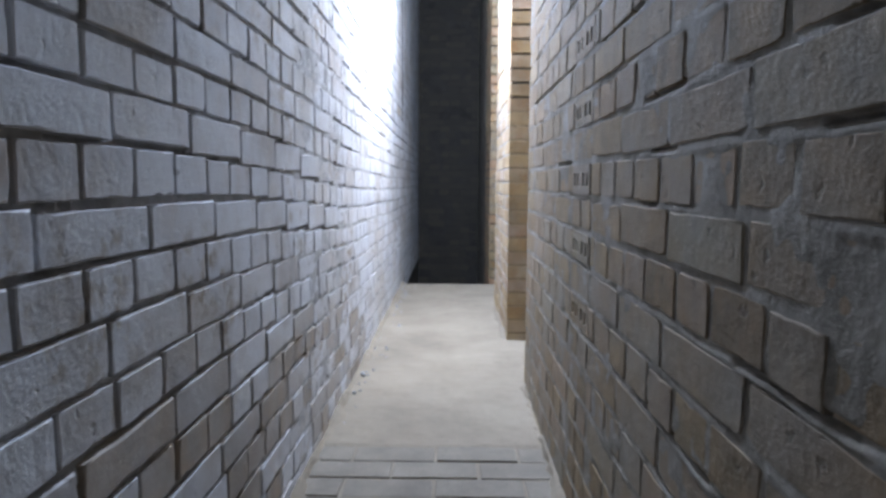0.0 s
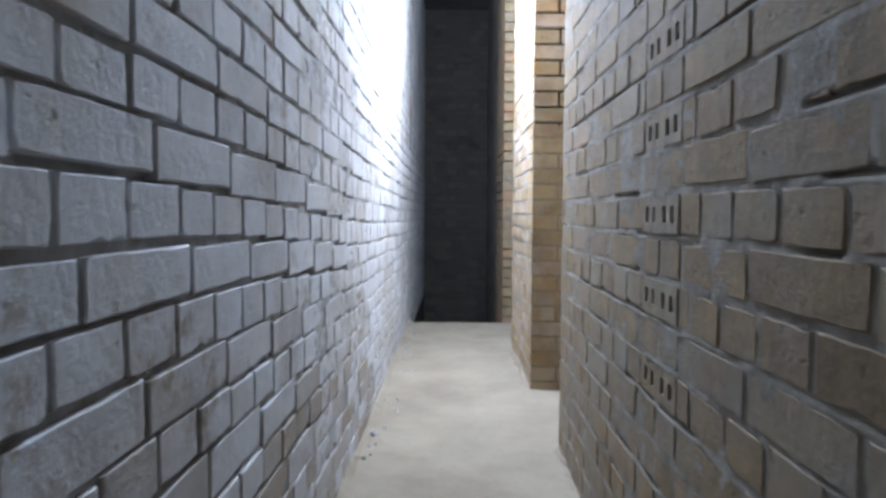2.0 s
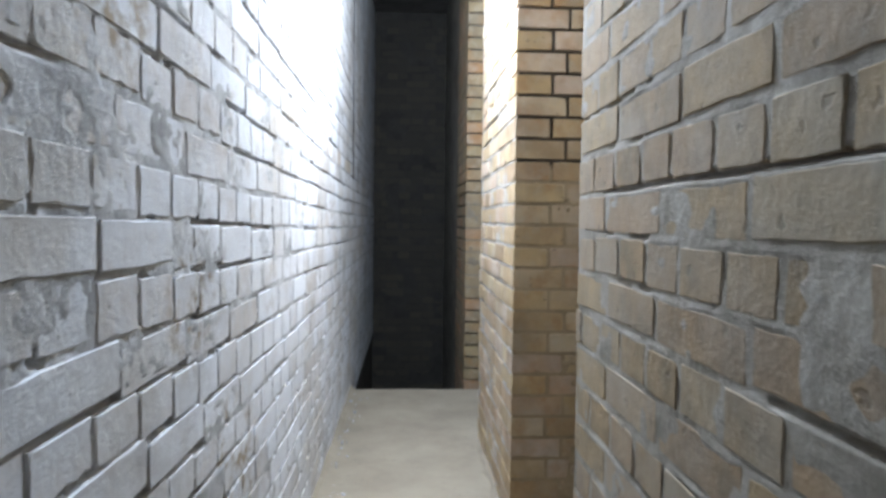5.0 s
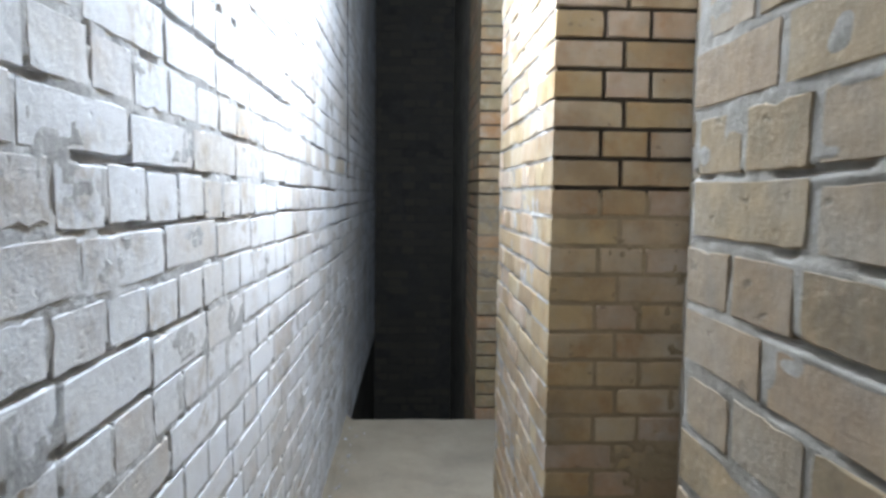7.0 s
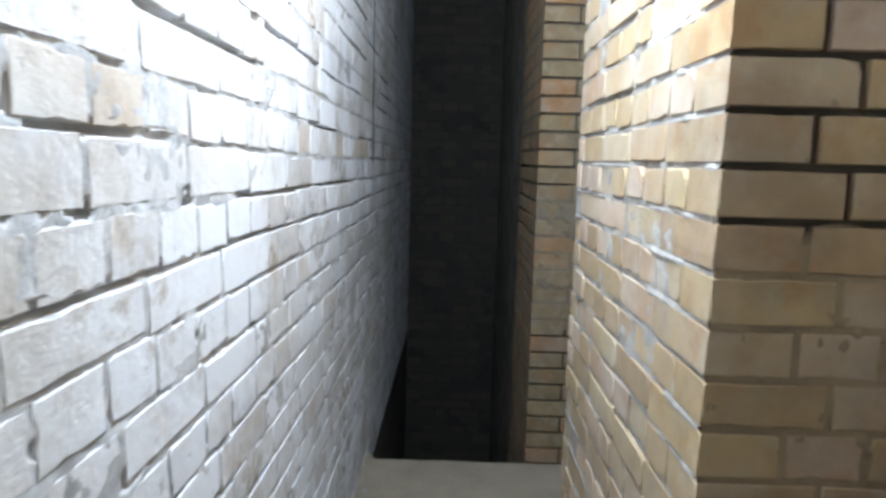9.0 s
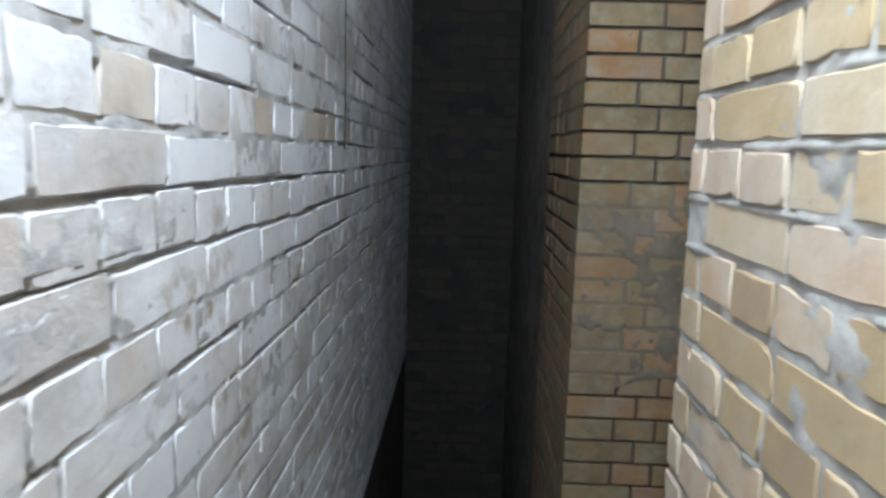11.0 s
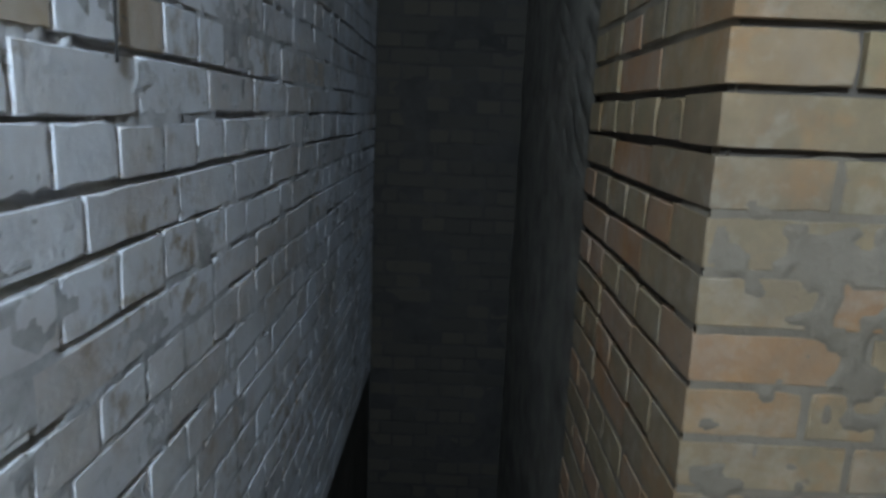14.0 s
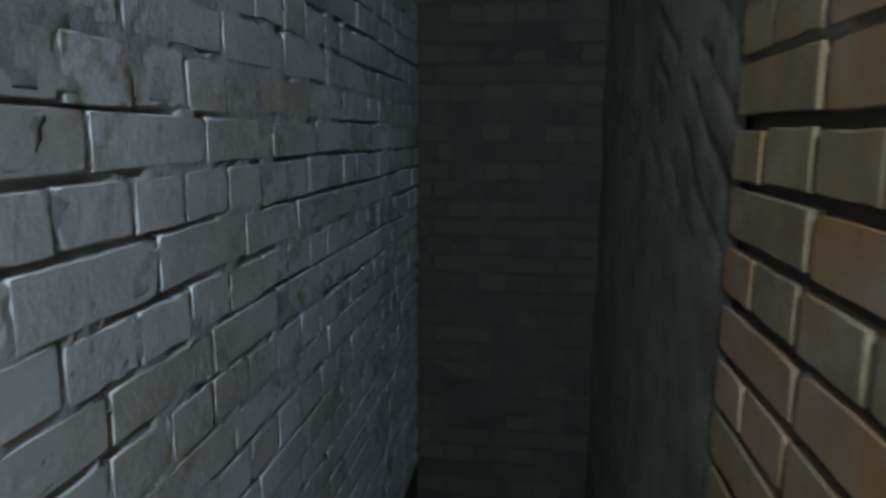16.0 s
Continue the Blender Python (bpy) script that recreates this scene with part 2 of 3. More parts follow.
def brick_verts(length, height, depth, rng, wear):
    """A worn brick about its own centre, its face at y = 0, with chipped arrises: verts and faces."""
    w, h = length / 2, height / 2
    along = [-1, -0.72, -0.42, -0.1, 0.25, 0.6]
    up = [-1, -0.4, 0.3]
    rim = [(p, -1) for p in along] + [(1, p) for p in up] + [(-p, 1) for p in along] + [(-1, -p) for p in up]
    bevel = 0.0008 + wear * 0.2
    front, edge, back = [], [], []
    for p, q in rim:
        chip = abs(rng.gauss(0, 0.0005 + wear * 0.4))
        if rng.random() < 0.1:
            chip += rng.uniform(1.0, 2.6) * wear
        if abs(p) == 1 and abs(q) == 1 and rng.random() < 0.4:
            chip += rng.uniform(0.4, 2.0) * wear
        side, end = abs(q) == 1, abs(p) == 1
        off = 0.3 * chip + rng.uniform(-0.4, 0.4) * wear
        inner = bevel + chip
        front.append((p * w - (math.copysign(inner, p) if end else rng.uniform(-1, 1) * 0.004), 0.0, q * h - (math.copysign(inner, q) if side else 0)))
        edge.append((p * w - (math.copysign(off, p) if end else 0), -bevel - chip * rng.uniform(0.5, 1.1), q * h - (math.copysign(off, q) if side else 0)))
        back.append((p * w, -depth, q * h))
    faces = [tuple(range(RING))]
    for r in range(2):
        faces += [(r * RING + i, r * RING + RING + i, r * RING + RING + (i + 1) % RING, r * RING + (i + 1) % RING) for i in range(RING)]
    return front + edge + back, faces


VARIANTS = {}


def variants(length, height, depth, wear):
    key = (round(length, 2), round(height, 3), round(depth, 2), wear)
    if key not in VARIANTS:
        rng = random.Random(str(key))
        VARIANTS[key] = [brick_verts(length, height, depth, rng, wear) for _ in range(9)]
    return key


MESHES = {}


def brick_mesh(key, i, material):
    if (key, i, material.name) not in MESHES:
        me = bpy.data.meshes.new("brick")
        v, f = VARIANTS[key][i]
        me.from_pydata(v, [], f)
        me.polygons.foreach_set("use_smooth", [1 <= n <= RING for n in range(len(f))])
        me.materials.append(material)
        MESHES[(key, i, material.name)] = me
    return MESHES[(key, i, material.name)]


def set_bricks(face, specs, material, joined_material, parent, near, wear=0.0015, name="brick", lean=0.012, proud=0.003, special=None, most=290):
    """specs: (a0, a1, z0, z1[, depth]). Bricks inside near = (a0, a1, z0, z1) are objects of their own, up to 290; the rest is joined."""
    rng, made = face.rng, 0
    verts, faces = [], []
    for spec in specs:
        a0, a1, z0, z1 = spec[:4]
        depth = spec[4] if len(spec) > 4 else 0.06
        length, height = a1 - a0, z1 - z0
        key = variants(max(0.05, round(length / 0.03) * 0.03) if length > 0.05 else 0.05, 0.068, depth, wear)
        i = rng.randrange(9)
        flip = -1 if rng.random() < 0.5 and depth < 0.07 else 1
        scale = Matrix.Diagonal((length / key[0], 1, height / key[1], 1))
        lean_here = lean * (1.0 if special is None or a0 < 2.4 else 0.6)
        tilt = Euler((rng.gauss(0, lean_here), rng.gauss(0, lean_here * 0.8), rng.gauss(0, lean_here))).to_matrix().to_4x4()
        ease = 1.0 if special is None or a0 < 2.4 else 0.3
        push = ease * rng.uniform(-proud, proud) if len(spec) < 5 else rng.uniform(-0.001, 0.001)
        m = Matrix.Translation(face.point((a0 + a1) / 2, (z0 + z1) / 2, push)) @ face.turn @ tilt @ scale
        if near[0] <= a0 and a1 <= near[1] and near[2] <= z0 and z1 <= near[3] and made < most:
            ob = new(name, brick_mesh(key, i, special(a0, a1, z0) if special and special(a0, a1, z0) else material))
            ob.parent, ob.matrix_basis, made = parent, m, made + 1
        else:
            v, f = VARIANTS[key][i]
            base = len(verts)
            verts += [m @ Vector(p) for p in v]
            faces += [tuple(base + k for k in q) for q in f]
    if verts:
        me = bpy.data.meshes.new("brickwork")
        me.from_pydata(verts, [], faces)
        me.polygons.foreach_set("use_smooth", [1 <= n % (2 * RING + 1) <= RING for n in range(len(faces))])
        me.materials.append(joined_material)
        ob = tagged(new("brickwork", me), kind="stuff")
        ob.parent = parent


def course(rng, a0, a1, anchors, length, joint, z0, z1, waver=0.004, height_of=None):
    """One course from a0 to a1 of bricks about length long, with joints at the anchors (one place or several)."""
    out, anchors = [], anchors if isinstance(anchors, tuple) else (anchors,)
    edges, p = [], anchors[0] - math.ceil((anchors[0] - a0) / length) * length
    while p < anchors[0] - length / 2:
        edges.append(p)
        p += length
    for q, r in zip(anchors, anchors[1:]):
        n = round((r - q) / length)
        edges += [q + (r - q) * i / n for i in range(n)]
    p = anchors[-1]
    while p < a1 + length:
        edges.append(p)
        p += length
    edges = [e + rng.uniform(-waver, waver) for e in edges]
    for e, f in zip(edges, edges[1:]):
        b0, b1 = max(a0, e + joint / 2), min(a1, f - joint / 2)
        if b1 - b0 > 0.03:
            dz = rng.uniform(-0.003, 0.003)
            zb, zt = (z0, z1) if height_of is None else height_of((b0 + b1) / 2)
            out.append((b0, b1, zb + joint / 2 + dz, zt - joint / 2 + dz + rng.uniform(-0.002, 0.0015)))
    return out


# ---- the floor and the closing walls ----
EDGE = 5.73
FAR = 8.55
floor = solid("floor", [(-0.72, 1.1, -1.6, EDGE, -0.3, -0.012)], M["floor"], "pale dusty concrete screed floor of the passage", "floor")


def floor_sheet():
    na, nb = 90, 480
    x, y = np.meshgrid(np.linspace(-0.42, 0.86, na), np.linspace(0.2, EDGE, nb), indexing="ij")
    z = 0.004 * value_noise(x, y, 0.33, 3) + 0.002 * value_noise(x, y, 0.09, 4) + 0.0012 * value_noise(x, y, 0.03, 6)
    z = np.where(y < 2.072, z * 0.4 - 0.004, z)
    z[:, -1] -= 0.02
    z[:, -2] -= 0.004
    idx = np.arange(na * nb).reshape(na, nb)
    quads = np.stack((idx[:-1, :-1], idx[1:, :-1], idx[1:, 1:], idx[:-1, 1:]), -1).reshape(-1, 4)
    me = bpy.data.meshes.new("screed")
    me.from_pydata(np.stack((x, y, z), -1).reshape(-1, 3).tolist(), [], quads.tolist())
    me.materials.append(M["floor"])
    me.polygons.foreach_set("use_smooth", [True] * len(quads))
    ob = new("screed", me)
    ob.parent = floor


floor_sheet()
# Unseen pit floor, plus an added dark lining that blacks out the side.
solid("floor_lower", [(-0.72, 1.1, EDGE, FAR + 0.3, -1.7, -1.4), (-0.72, 1.1, EDGE - 0.2, EDGE - 0.005, -1.4, -0.3), (-0.72, -0.402, EDGE, FAR + 0.3, -1.4, -0.02)], M["pit_dark"], "dark floor and added lining of a sunken pit, coloured for shade", "floor")
# The slab closes the top; its darkness is in the colour.
solid("ceiling", [(-0.72, 1.1, -1.6, FAR + 0.3, ROOF_Z, ROOF_Z + 0.25)], M["soot"], "ceiling of the passage, coloured dark to hold its shade", "ceiling")
solid("wall_back", [(-0.42, 0.42, -1.6, -1.4, 0, ROOF_Z)], M["mortar_grey"], "grey plastered wall closing the passage", "wall")

# ---- left wall: limewashed, hand-laid English bond with fanning courses ----
wall_left = solid("wall_left", [(-0.72, -0.435, -1.6, FAR + 0.3, -1.7, ROOF_Z)], M["mortar_pale"], "limewashed grey-white brick wall with crumbling joints", "wall")


def left_line(k, y):
    """The height of bed joint k; joint 0 runs at eye level, lower joints count up. Takes numbers or arrays."""
    s = np.clip((y - 0.8) / 2.2, 0, 1)
    s = s * s * (3 - 2 * s)
    top = 1.388 - 0.012 * np.clip(y - 2.0, 0, 3)
    c = 0.0735 + 0.0115 * s
    z = np.where(k <= 0, top - 0.084 * k, np.where(k <= 7, top - c * k, top - c * 7 - 0.079 * (k - 7)))
    return z + 0.0025 * np.sin(y * 2.9 + k * 2.1) + 0.0015 * np.sin(y * 7.3 + k * 4.4)


JOINT_AT = {-2: (4.986,), -1: (3.072, 5.035), 0: (2.732, 4.969), 1: (2.922, 4.889), 2: (2.722, 4.958), 3: (5.028,),
            4: (1.376,), 5: (1.307,), 6: (1.233,), 7: (1.406,), 8: (1.22,), 9: (1.272,)}


def left_courses(face, a0, a1, k0, k1):
    rng, out = random.Random(11), []
    for k in range(k0, k1):
        zone = lambda y, k=k: (float(left_line(k + 1, y)), float(left_line(k, y)))
        even = k % 2 == 0
        anchors = JOINT_AT.get(k, (5.092 + rng.uniform(-0.03, 0.03) if even else 5.182 + rng.uniform(-0.08, 0.08),))
        out += course(rng, a0, a1, anchors, 0.135 if even else 0.27, 0.0095 if even else 0.0105, 0, 0, 0.006, zone)
    return out


left = Face("y", -0.4, 1, 21)
TAN_HEADERS = ((3.28, 3.44), (4.36, 4.5), (4.85, 4.99), (5.25, 5.39), (5.43, 5.6), (5.79, 5.9), (6.9, 7.12))


def tan_header(a0, a1, z0):
    """The few bare tan headers: most in the course above eye level, one lower down."""
    a = (a0 + a1) / 2
    if 1.42 < z0 < 1.48 and any(p < a < q for p, q in TAN_HEADERS) or 1.0 < z0 < 1.07 and 2.97 < a < 3.11:
        return M["bare" if a > 3.2 else "pale"]


def left_depth(y, z):
    """Flush smeared joints, with long stretches of open bed joint that grow more common towards the entrance."""
    near = np.clip((2.0 - y) / 0.9, 0, 1)
    d = 0.0012 - 0.0004 * np.clip(y - 3.5, 0, 1) + 0.007 * near - 0.0012 * value_noise(y, z * 1.4, 0.16, 31) - 0.0016 * value_noise(y, z, 0.05, 32) - 0.0018 * value_noise(y, z, 0.016, 33)
    lost = value_noise(y, z, 0.055, 36) + 0.3 * value_noise(y, z, 0.02, 37)
    d = np.maximum(d, 0.016 * np.clip((lost + 0.25 * near - 0.66) / 0.1, 0, 1))
    row = y[:, :1]
    for k in range(-23, 18):
        gate = value_noise(row, row * 0 + k * 7.3, 0.42, 34) + 0.35 * value_noise(row, row * 0 + k * 3.1, 0.06, 35) + 0.35 * near[:, :1]
        if k in (0, 1):
            gate = gate + 0.55
        gate = np.clip((gate - 0.16) / 0.2, 0, 1)
        off = np.abs(z - left_line(k, row) - 0.0015)
        d = np.maximum(d, 0.017 * gate * np.clip(1.9 - off / 0.0055, 0, 1))
    return np.clip(d, 0.0002, 0.017)


sheet("mortar", left, -0.3, FAR, -0.02, 2.3, 0.008, left_depth, M["mortar_pale"], wall_left, 0.0045)
sheet("mortar", left, -0.3, FAR, 2.3, ROOF_Z, 0.014, left_depth, M["mortar_pale"], wall_left, 0.006)

# ---- wall on the other side up to the first recess ----
R1 = 0.37
R1_END = 2.73
wall_right_1 = solid("wall_right_1", [(R1 + 0.03, 1.1, -1.6, R1_END - 0.03, -0.3, ROOF_Z)], M["mortar_grey"], "rough brown-grey brick wall with four-hole air bricks", "wall")
right = Face("y", R1, -1, 22)
HOLE_C = 0.084
HOLE_Z = 0.697


def right_depth(y, z):
    d = 0.0016 - 0.0012 * value_noise(y, z, 0.14, 41) - 0.0012 * value_noise(y, z, 0.045, 42) - 0.0008 * value_noise(y, z, 0.02, 43)
    bed = np.round((z - HOLE_Z) / HOLE_C)
    off = z - HOLE_Z - bed * HOLE_C - 0.004 * value_noise(y, bed * 5.1, 0.12, 46)
    gate = value_noise(y, bed * 7.7, 0.3, 44) + 0.3 * value_noise(y, bed * 3.3, 0.05, 45)
    ridge = np.clip((gate + 0.25) / 0.15, 0, 1) * np.clip(1 - np.abs(off + 0.005) / 0.006, 0, 1)
    groove = np.clip((gate - 0.3) / 0.15, 0, 1) * np.clip(1.6 - np.abs(off - 0.003) / 0.004, 0, 1)
    d = np.maximum(d - 0.0045 * ridge, 0.013 * groove)
    row = (z - HOLE_Z) / HOLE_C
    d = np.where((y > 1.45) & (y < 1.64) & (np.floor(row) % 2 == 0) & (row % 1 > 0.2) & (row % 1 < 0.8) & (row > -3) & (row < 13), 0.029, d)
    return np.clip(d, -0.004, 0.03)


sheet("mortar", right, -0.3, R1_END - 0.004, -0.02, ROOF_Z, 0.009, right_depth, M["mortar_grey"], wall_right_1, 0.0045)

# ---- dust and crumbs along the foot of the walls ----
def drift(face_x, side, y0, y1, seed):
    """A low ragged bank of dust where a wall meets the floor."""
    n = int((y1 - y0) / 0.02)
    y = np.linspace(y0, y1, n)
    w = 0.035 + 0.02 * value_noise(y, y * 0, 0.21, seed) + 0.012 * value_noise(y, y * 0, 0.05, seed + 1)
    h = 0.016 + 0.012 * value_noise(y, y * 0, 0.17, seed + 2) + 0.006 * value_noise(y, y * 0, 0.04, seed + 3)
    rows = [(face_x - side * 0.02, h + 0.002), (face_x + side * 0.006, h), (face_x + side * w * 0.45, h * 0.42), (face_x + side * w, h * 0 - 0.006)]
    co = np.stack([np.stack((x + y * 0, y, z + 0.002 * value_noise(y, y * 0 + i, 0.03, seed + 4)), -1) for i, (x, z) in enumerate(rows)], 1).reshape(-1, 3)
    quads = [(i * 4 + k, i * 4 + k + 1, i * 4 + k + 5, i * 4 + k + 4) for i in range(n - 1) for k in range(3)]
    me = bpy.data.meshes.new("dust_drift")
    me.from_pydata(co.tolist(), [], quads)
    me.materials.append(M["floor"])
    me.polygons.foreach_set("use_smooth", [True] * len(quads))
    tagged(new("dust_drift", me), "low bank of pale mortar dust along the wall foot", "dust", kind="stuff")


drift(-0.4, 1, 0.3, EDGE, 90)
drift(R1, -1, 0.3, R1_END, 95)
drift(0.36, -1, 3.6, 4.69, 99)
crumb_rng = random.Random(8)
crumbs = bmesh.new()
for n in range(70):
    r = crumb_rng.uniform(0.002, 0.007) if n % 12 else crumb_rng.uniform(0.008, 0.016)
    x = -0.4 + 0.03 + abs(crumb_rng.gauss(0, 0.05))
    y = crumb_rng.uniform(2.2, 5.6)
    made = bmesh.ops.create_icosphere(crumbs, subdivisions=1, radius=r, matrix=pose(x, y, r * 0.55, crumb_rng.uniform(0, 360), crumb_rng.uniform(0, 360), 0) @ Matrix.Diagonal((1, crumb_rng.uniform(0.6, 1), 0.7, 1)))
    for v in made["verts"]:
        v.co += Vector((crumb_rng.uniform(-1, 1), crumb_rng.uniform(-1, 1), crumb_rng.uniform(-1, 1))) * r * 0.22
tagged(part("mortar_crumbs", crumbs, M["mortar_pale"]), "scattered pale mortar crumbs on the floor", "rubble", kind="stuff")

# ---- piers ----
PIERS = {"pier_1": (0.36, 0.73, 3.6, 4.69, 1.363, 0.0775, 0.125, 0), "pier_2": (0.378, 0.82, 5.805, 6.65, 1.34, 0.0815, 0.142, 8.6)}


def pier(name, x0, x1, y0, y1, line, step, head, low, label):
    wall = solid(name, [(x0 + 0.03, 1.1, y0 + 0.03, y1 - 0.02, -1.5 if y0 > EDGE else -0.3, ROOF_Z)], M["mortar_tan"], label, "pier")
    front, side = Face("x", y0, -1, len(name) + int(y0 * 7)), Face("y", x0, -1, 50 + int(y0 * 7))

    def raked(a, z):
        return 0.016 - 0.002 * value_noise(a, z, 0.05, 53) - 0.001 * value_noise(a, z, 0.018, 54)

    def pointed(a, z):
        edge = np.tanh((z - line + 0.012 + 0.05 * value_noise(a, z, 0.09, 57) * (0.4 if y0 < 5 else 0.6)) / 0.01)
        if low:
            edge = np.maximum(edge, np.tanh((line - low * step - z + 0.03 * value_noise(a, z, 0.09, 58)) / 0.01))
        cover = value_noise(a, z, 0.15, 64) + 0.5 * value_noise(a, z * 1.3, 0.05, 65) + 0.35 * value_noise(a, z, 0.018, 59) + (-0.05 if y0 > 5 else -0.5)
        cover = np.clip(cover / 0.12, 0, 1) * np.clip((a - x0 - 0.008) / 0.02, 0, 1) * (1 - edge) / 2
        return 0.0128 - 0.0055 * cover + 0.0105 * edge - 0.0008 * value_noise(a, z, 0.05, 53) - 0.0006 * value_noise(a, z, 0.018, 54)

    def side_depth(a, z):
        bed = np.round((z - line) / step)
        off = z - line - bed * step
        gate = value_noise(a, bed * 6.3, 0.2, 47) + 0.4 * value_noise(a, bed * 2.9, 0.04, 48)
        ridge = np.clip((gate + 0.2) / 0.2, 0, 1) * np.clip(1 - np.abs(off + 0.004) / 0.006, 0, 1)
        d = 0.0042 - 0.0035 * value_noise(a, z, 0.13, 55) - 0.0025 * value_noise(a, z, 0.04, 56) - 0.0015 * value_noise(a, z, 0.018, 60)
        return np.clip(d - 0.005 * ridge, -0.0025, 0.016)

    zb = -1.4 if y0 > EDGE else -0.02
    sheet("mortar", front, x0 + 0.012, x1 + 0.03, zb, ROOF_Z, 0.011, raked, M["mortar_dark"], wall)
    sheet("pointing", front, x0 + 0.004, x1 + 0.03, zb, line + 0.06, 0.006, pointed, M["mortar_tan" if y0 < 5 else "mortar_shade_dim"], wall)
    if y0 < 5:
        sheet("mortar", side, y0 + 0.012, y1 - 0.002, zb, ROOF_Z, 0.008, side_depth, M["mortar_rough"], wall, 0.0045)
    else:
        sheet("mortar", side, y0 + 0.012, y1 - 0.002, zb, ROOF_Z, 0.0115, raked, M["mortar_dark"], wall)

        def smeared(a, z):
            mid = np.abs(z - 1.15 + 0.03 * value_noise(a, z, 0.12, 61)) - 0.345
            mid = np.maximum(mid, 0.02 - 0.1 * np.abs(z - 1.24) * (z > 1.24) - (a - y0 - 0.1 + 0.05 * value_noise(a, z, 0.1, 66)) - 0.3 * (z > 1.26))
            return 0.0112 - 0.0092 * np.tanh(mid / 0.012) - 0.0008 * value_noise(a, z, 0.06, 62) - 0.0006 * value_noise(a, z, 0.018, 63)

        sheet("pointing", side, y0 + 0.006, y1 - 0.002, zb, ROOF_Z, 0.0095, smeared, M["mortar_shade_dim"], wall)
    rng = random.Random(name)
    f_specs, s_specs, quoins = [], [], []
    j = 0.011
    j_side = 0.011 if y0 < 5 else 0.016
    k = math.ceil((ROOF_Z - line) / step)
    while line + k * step > zb:
        k -= 1
        z0, z1 = line + k * step + j / 2, line + (k + 1) * step - j / 2
        if z1 > ROOF_Z:
            continue
        waver = lambda: rng.uniform(-0.004, 0.004)
        if k % 2:
            e = head + waver() + (0.026 if head > 0.13 else 0.004)
            quoins.append((x0, x0 + e - j / 2, z0, z1, head * 2))
            edges = [x0 + e, x0 + e + head + waver(), x1 + 0.02]
            s_specs += course(rng, y0 + head * 2 + 0.006, y1, y0 + head * 2 - j / 2, head * 2 + 0.005, j_side, z0 - j / 2, z1 + j / 2)
        else:
            e = head * 1.5 + waver() + (0.03 if head > 0.13 else 0)
            quoins.append((x0, x0 + e - j / 2, z0, z1, head))
            edges = [x0 + e, x1 + 0.02]
            s_specs += course(rng, y0 + head + 0.006, y1, y0 + head - j / 2, head + 0.005, j_side, z0 - j / 2, z1 + j / 2)
        for a, b in zip(edges, edges[1:]):
            f_specs.append((a + j / 2, b - j / 2, z0, z1))
    return wall, front, side, f_specs, s_specs, quoins


built_piers = [pier(n, *v, "yellow-brown brick pier with raked dark joints") for n, v in PIERS.items()]

# ---- recess walls and the end wall ----
RECESSES = []
for n, (x, y0, y1, proud, look_of) in {"wall_recess_1": (0.73, R1_END - 0.03, 3.6, 0.003, "grey-brown brick wall at the back of a recess"),
                                       "wall_recess_2": (0.80, 4.67, 5.81, 0.008, "brick recess wall smeared with grey-tan mortar")}.items():
    wall = solid(n, [(x + 0.03, 1.1, y0, y1, -0.3, ROOF_Z)], M["mortar_grey"], look_of, "wall")
    face = Face("y", x, -1, 60 + int(x * 100) + int(y0))
    depth = lambda a, z, s=int(y0 * 10), p=proud: np.clip(0.006 - p - 0.007 * value_noise(a, z, 0.17, s) - 0.003 * value_noise(a, z, 0.05, s + 1), -0.004, 0.014)
    sheet("mortar", face, y0, y1, -0.02, ROOF_Z, 0.012, depth, M["mortar_grey"], wall)
    if n == "wall_recess_2":
        coat = lambda a, z: np.where(z > 1.53 + 0.03 * value_noise(a, z * 0, 0.09, 74) + 0.012 * value_noise(a, z * 0, 0.03, 75), -0.016 - 0.004 * value_noise(a, z, 0.12, 76), 0.03)
        sheet("plaster_coat", face, y0, y1 - 0.03, 1.46, ROOF_Z, 0.011, coat, M["mortar_grey"], wall)
    specs, rng, z, k = [], random.Random(n), 0.0, 0
    while z < ROOF_Z - 0.08:
        specs += course(rng, y0, y1, y0 + (0.07 if k % 2 else 0.0), 0.27 if k % 2 else 0.135, 0.011, z, z + 0.0815)
        z, k = z + 0.0815, k + 1
    RECESSES.append((wall, face, specs, y0, y1))

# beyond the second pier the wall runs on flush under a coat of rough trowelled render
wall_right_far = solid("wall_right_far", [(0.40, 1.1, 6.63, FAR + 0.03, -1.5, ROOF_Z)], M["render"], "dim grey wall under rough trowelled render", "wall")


def trowelled(a, z):
    u, v = z * 0.6 - a * 0.8, a * 0.6 + z * 0.8
    d = -0.0016 * value_noise(u * 0.45, v, 0.07, 67) - 0.003 * value_noise(a, z, 0.22, 68) - 0.0008 * value_noise(a, z, 0.03, 69)
    slant = (z - 0.55 * (a - 6.65)) / 0.105 + 0.25 * value_noise(a, z, 0.1, 72)
    stroke = np.clip(1 - np.abs(slant % 1 - 0.5) / 0.16, 0, 1) * np.clip((value_noise(u * 0.3, v, 0.08, 70) + 0.1) / 0.3, 0, 1)
    return d + 0.007 * stroke * np.clip((z - 1.1) / 0.2, 0, 1)


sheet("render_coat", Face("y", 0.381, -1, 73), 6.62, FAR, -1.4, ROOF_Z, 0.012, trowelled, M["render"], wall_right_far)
wall_end = solid("wall_end", [(-0.72, 1.1, FAR + 0.03, FAR + 0.3, -1.7, ROOF_Z)], M["mortar_grey"], "brown brick wall closing the far end, coloured near-black for shade", "wall")
end_face = Face("x", FAR, -1, 71)
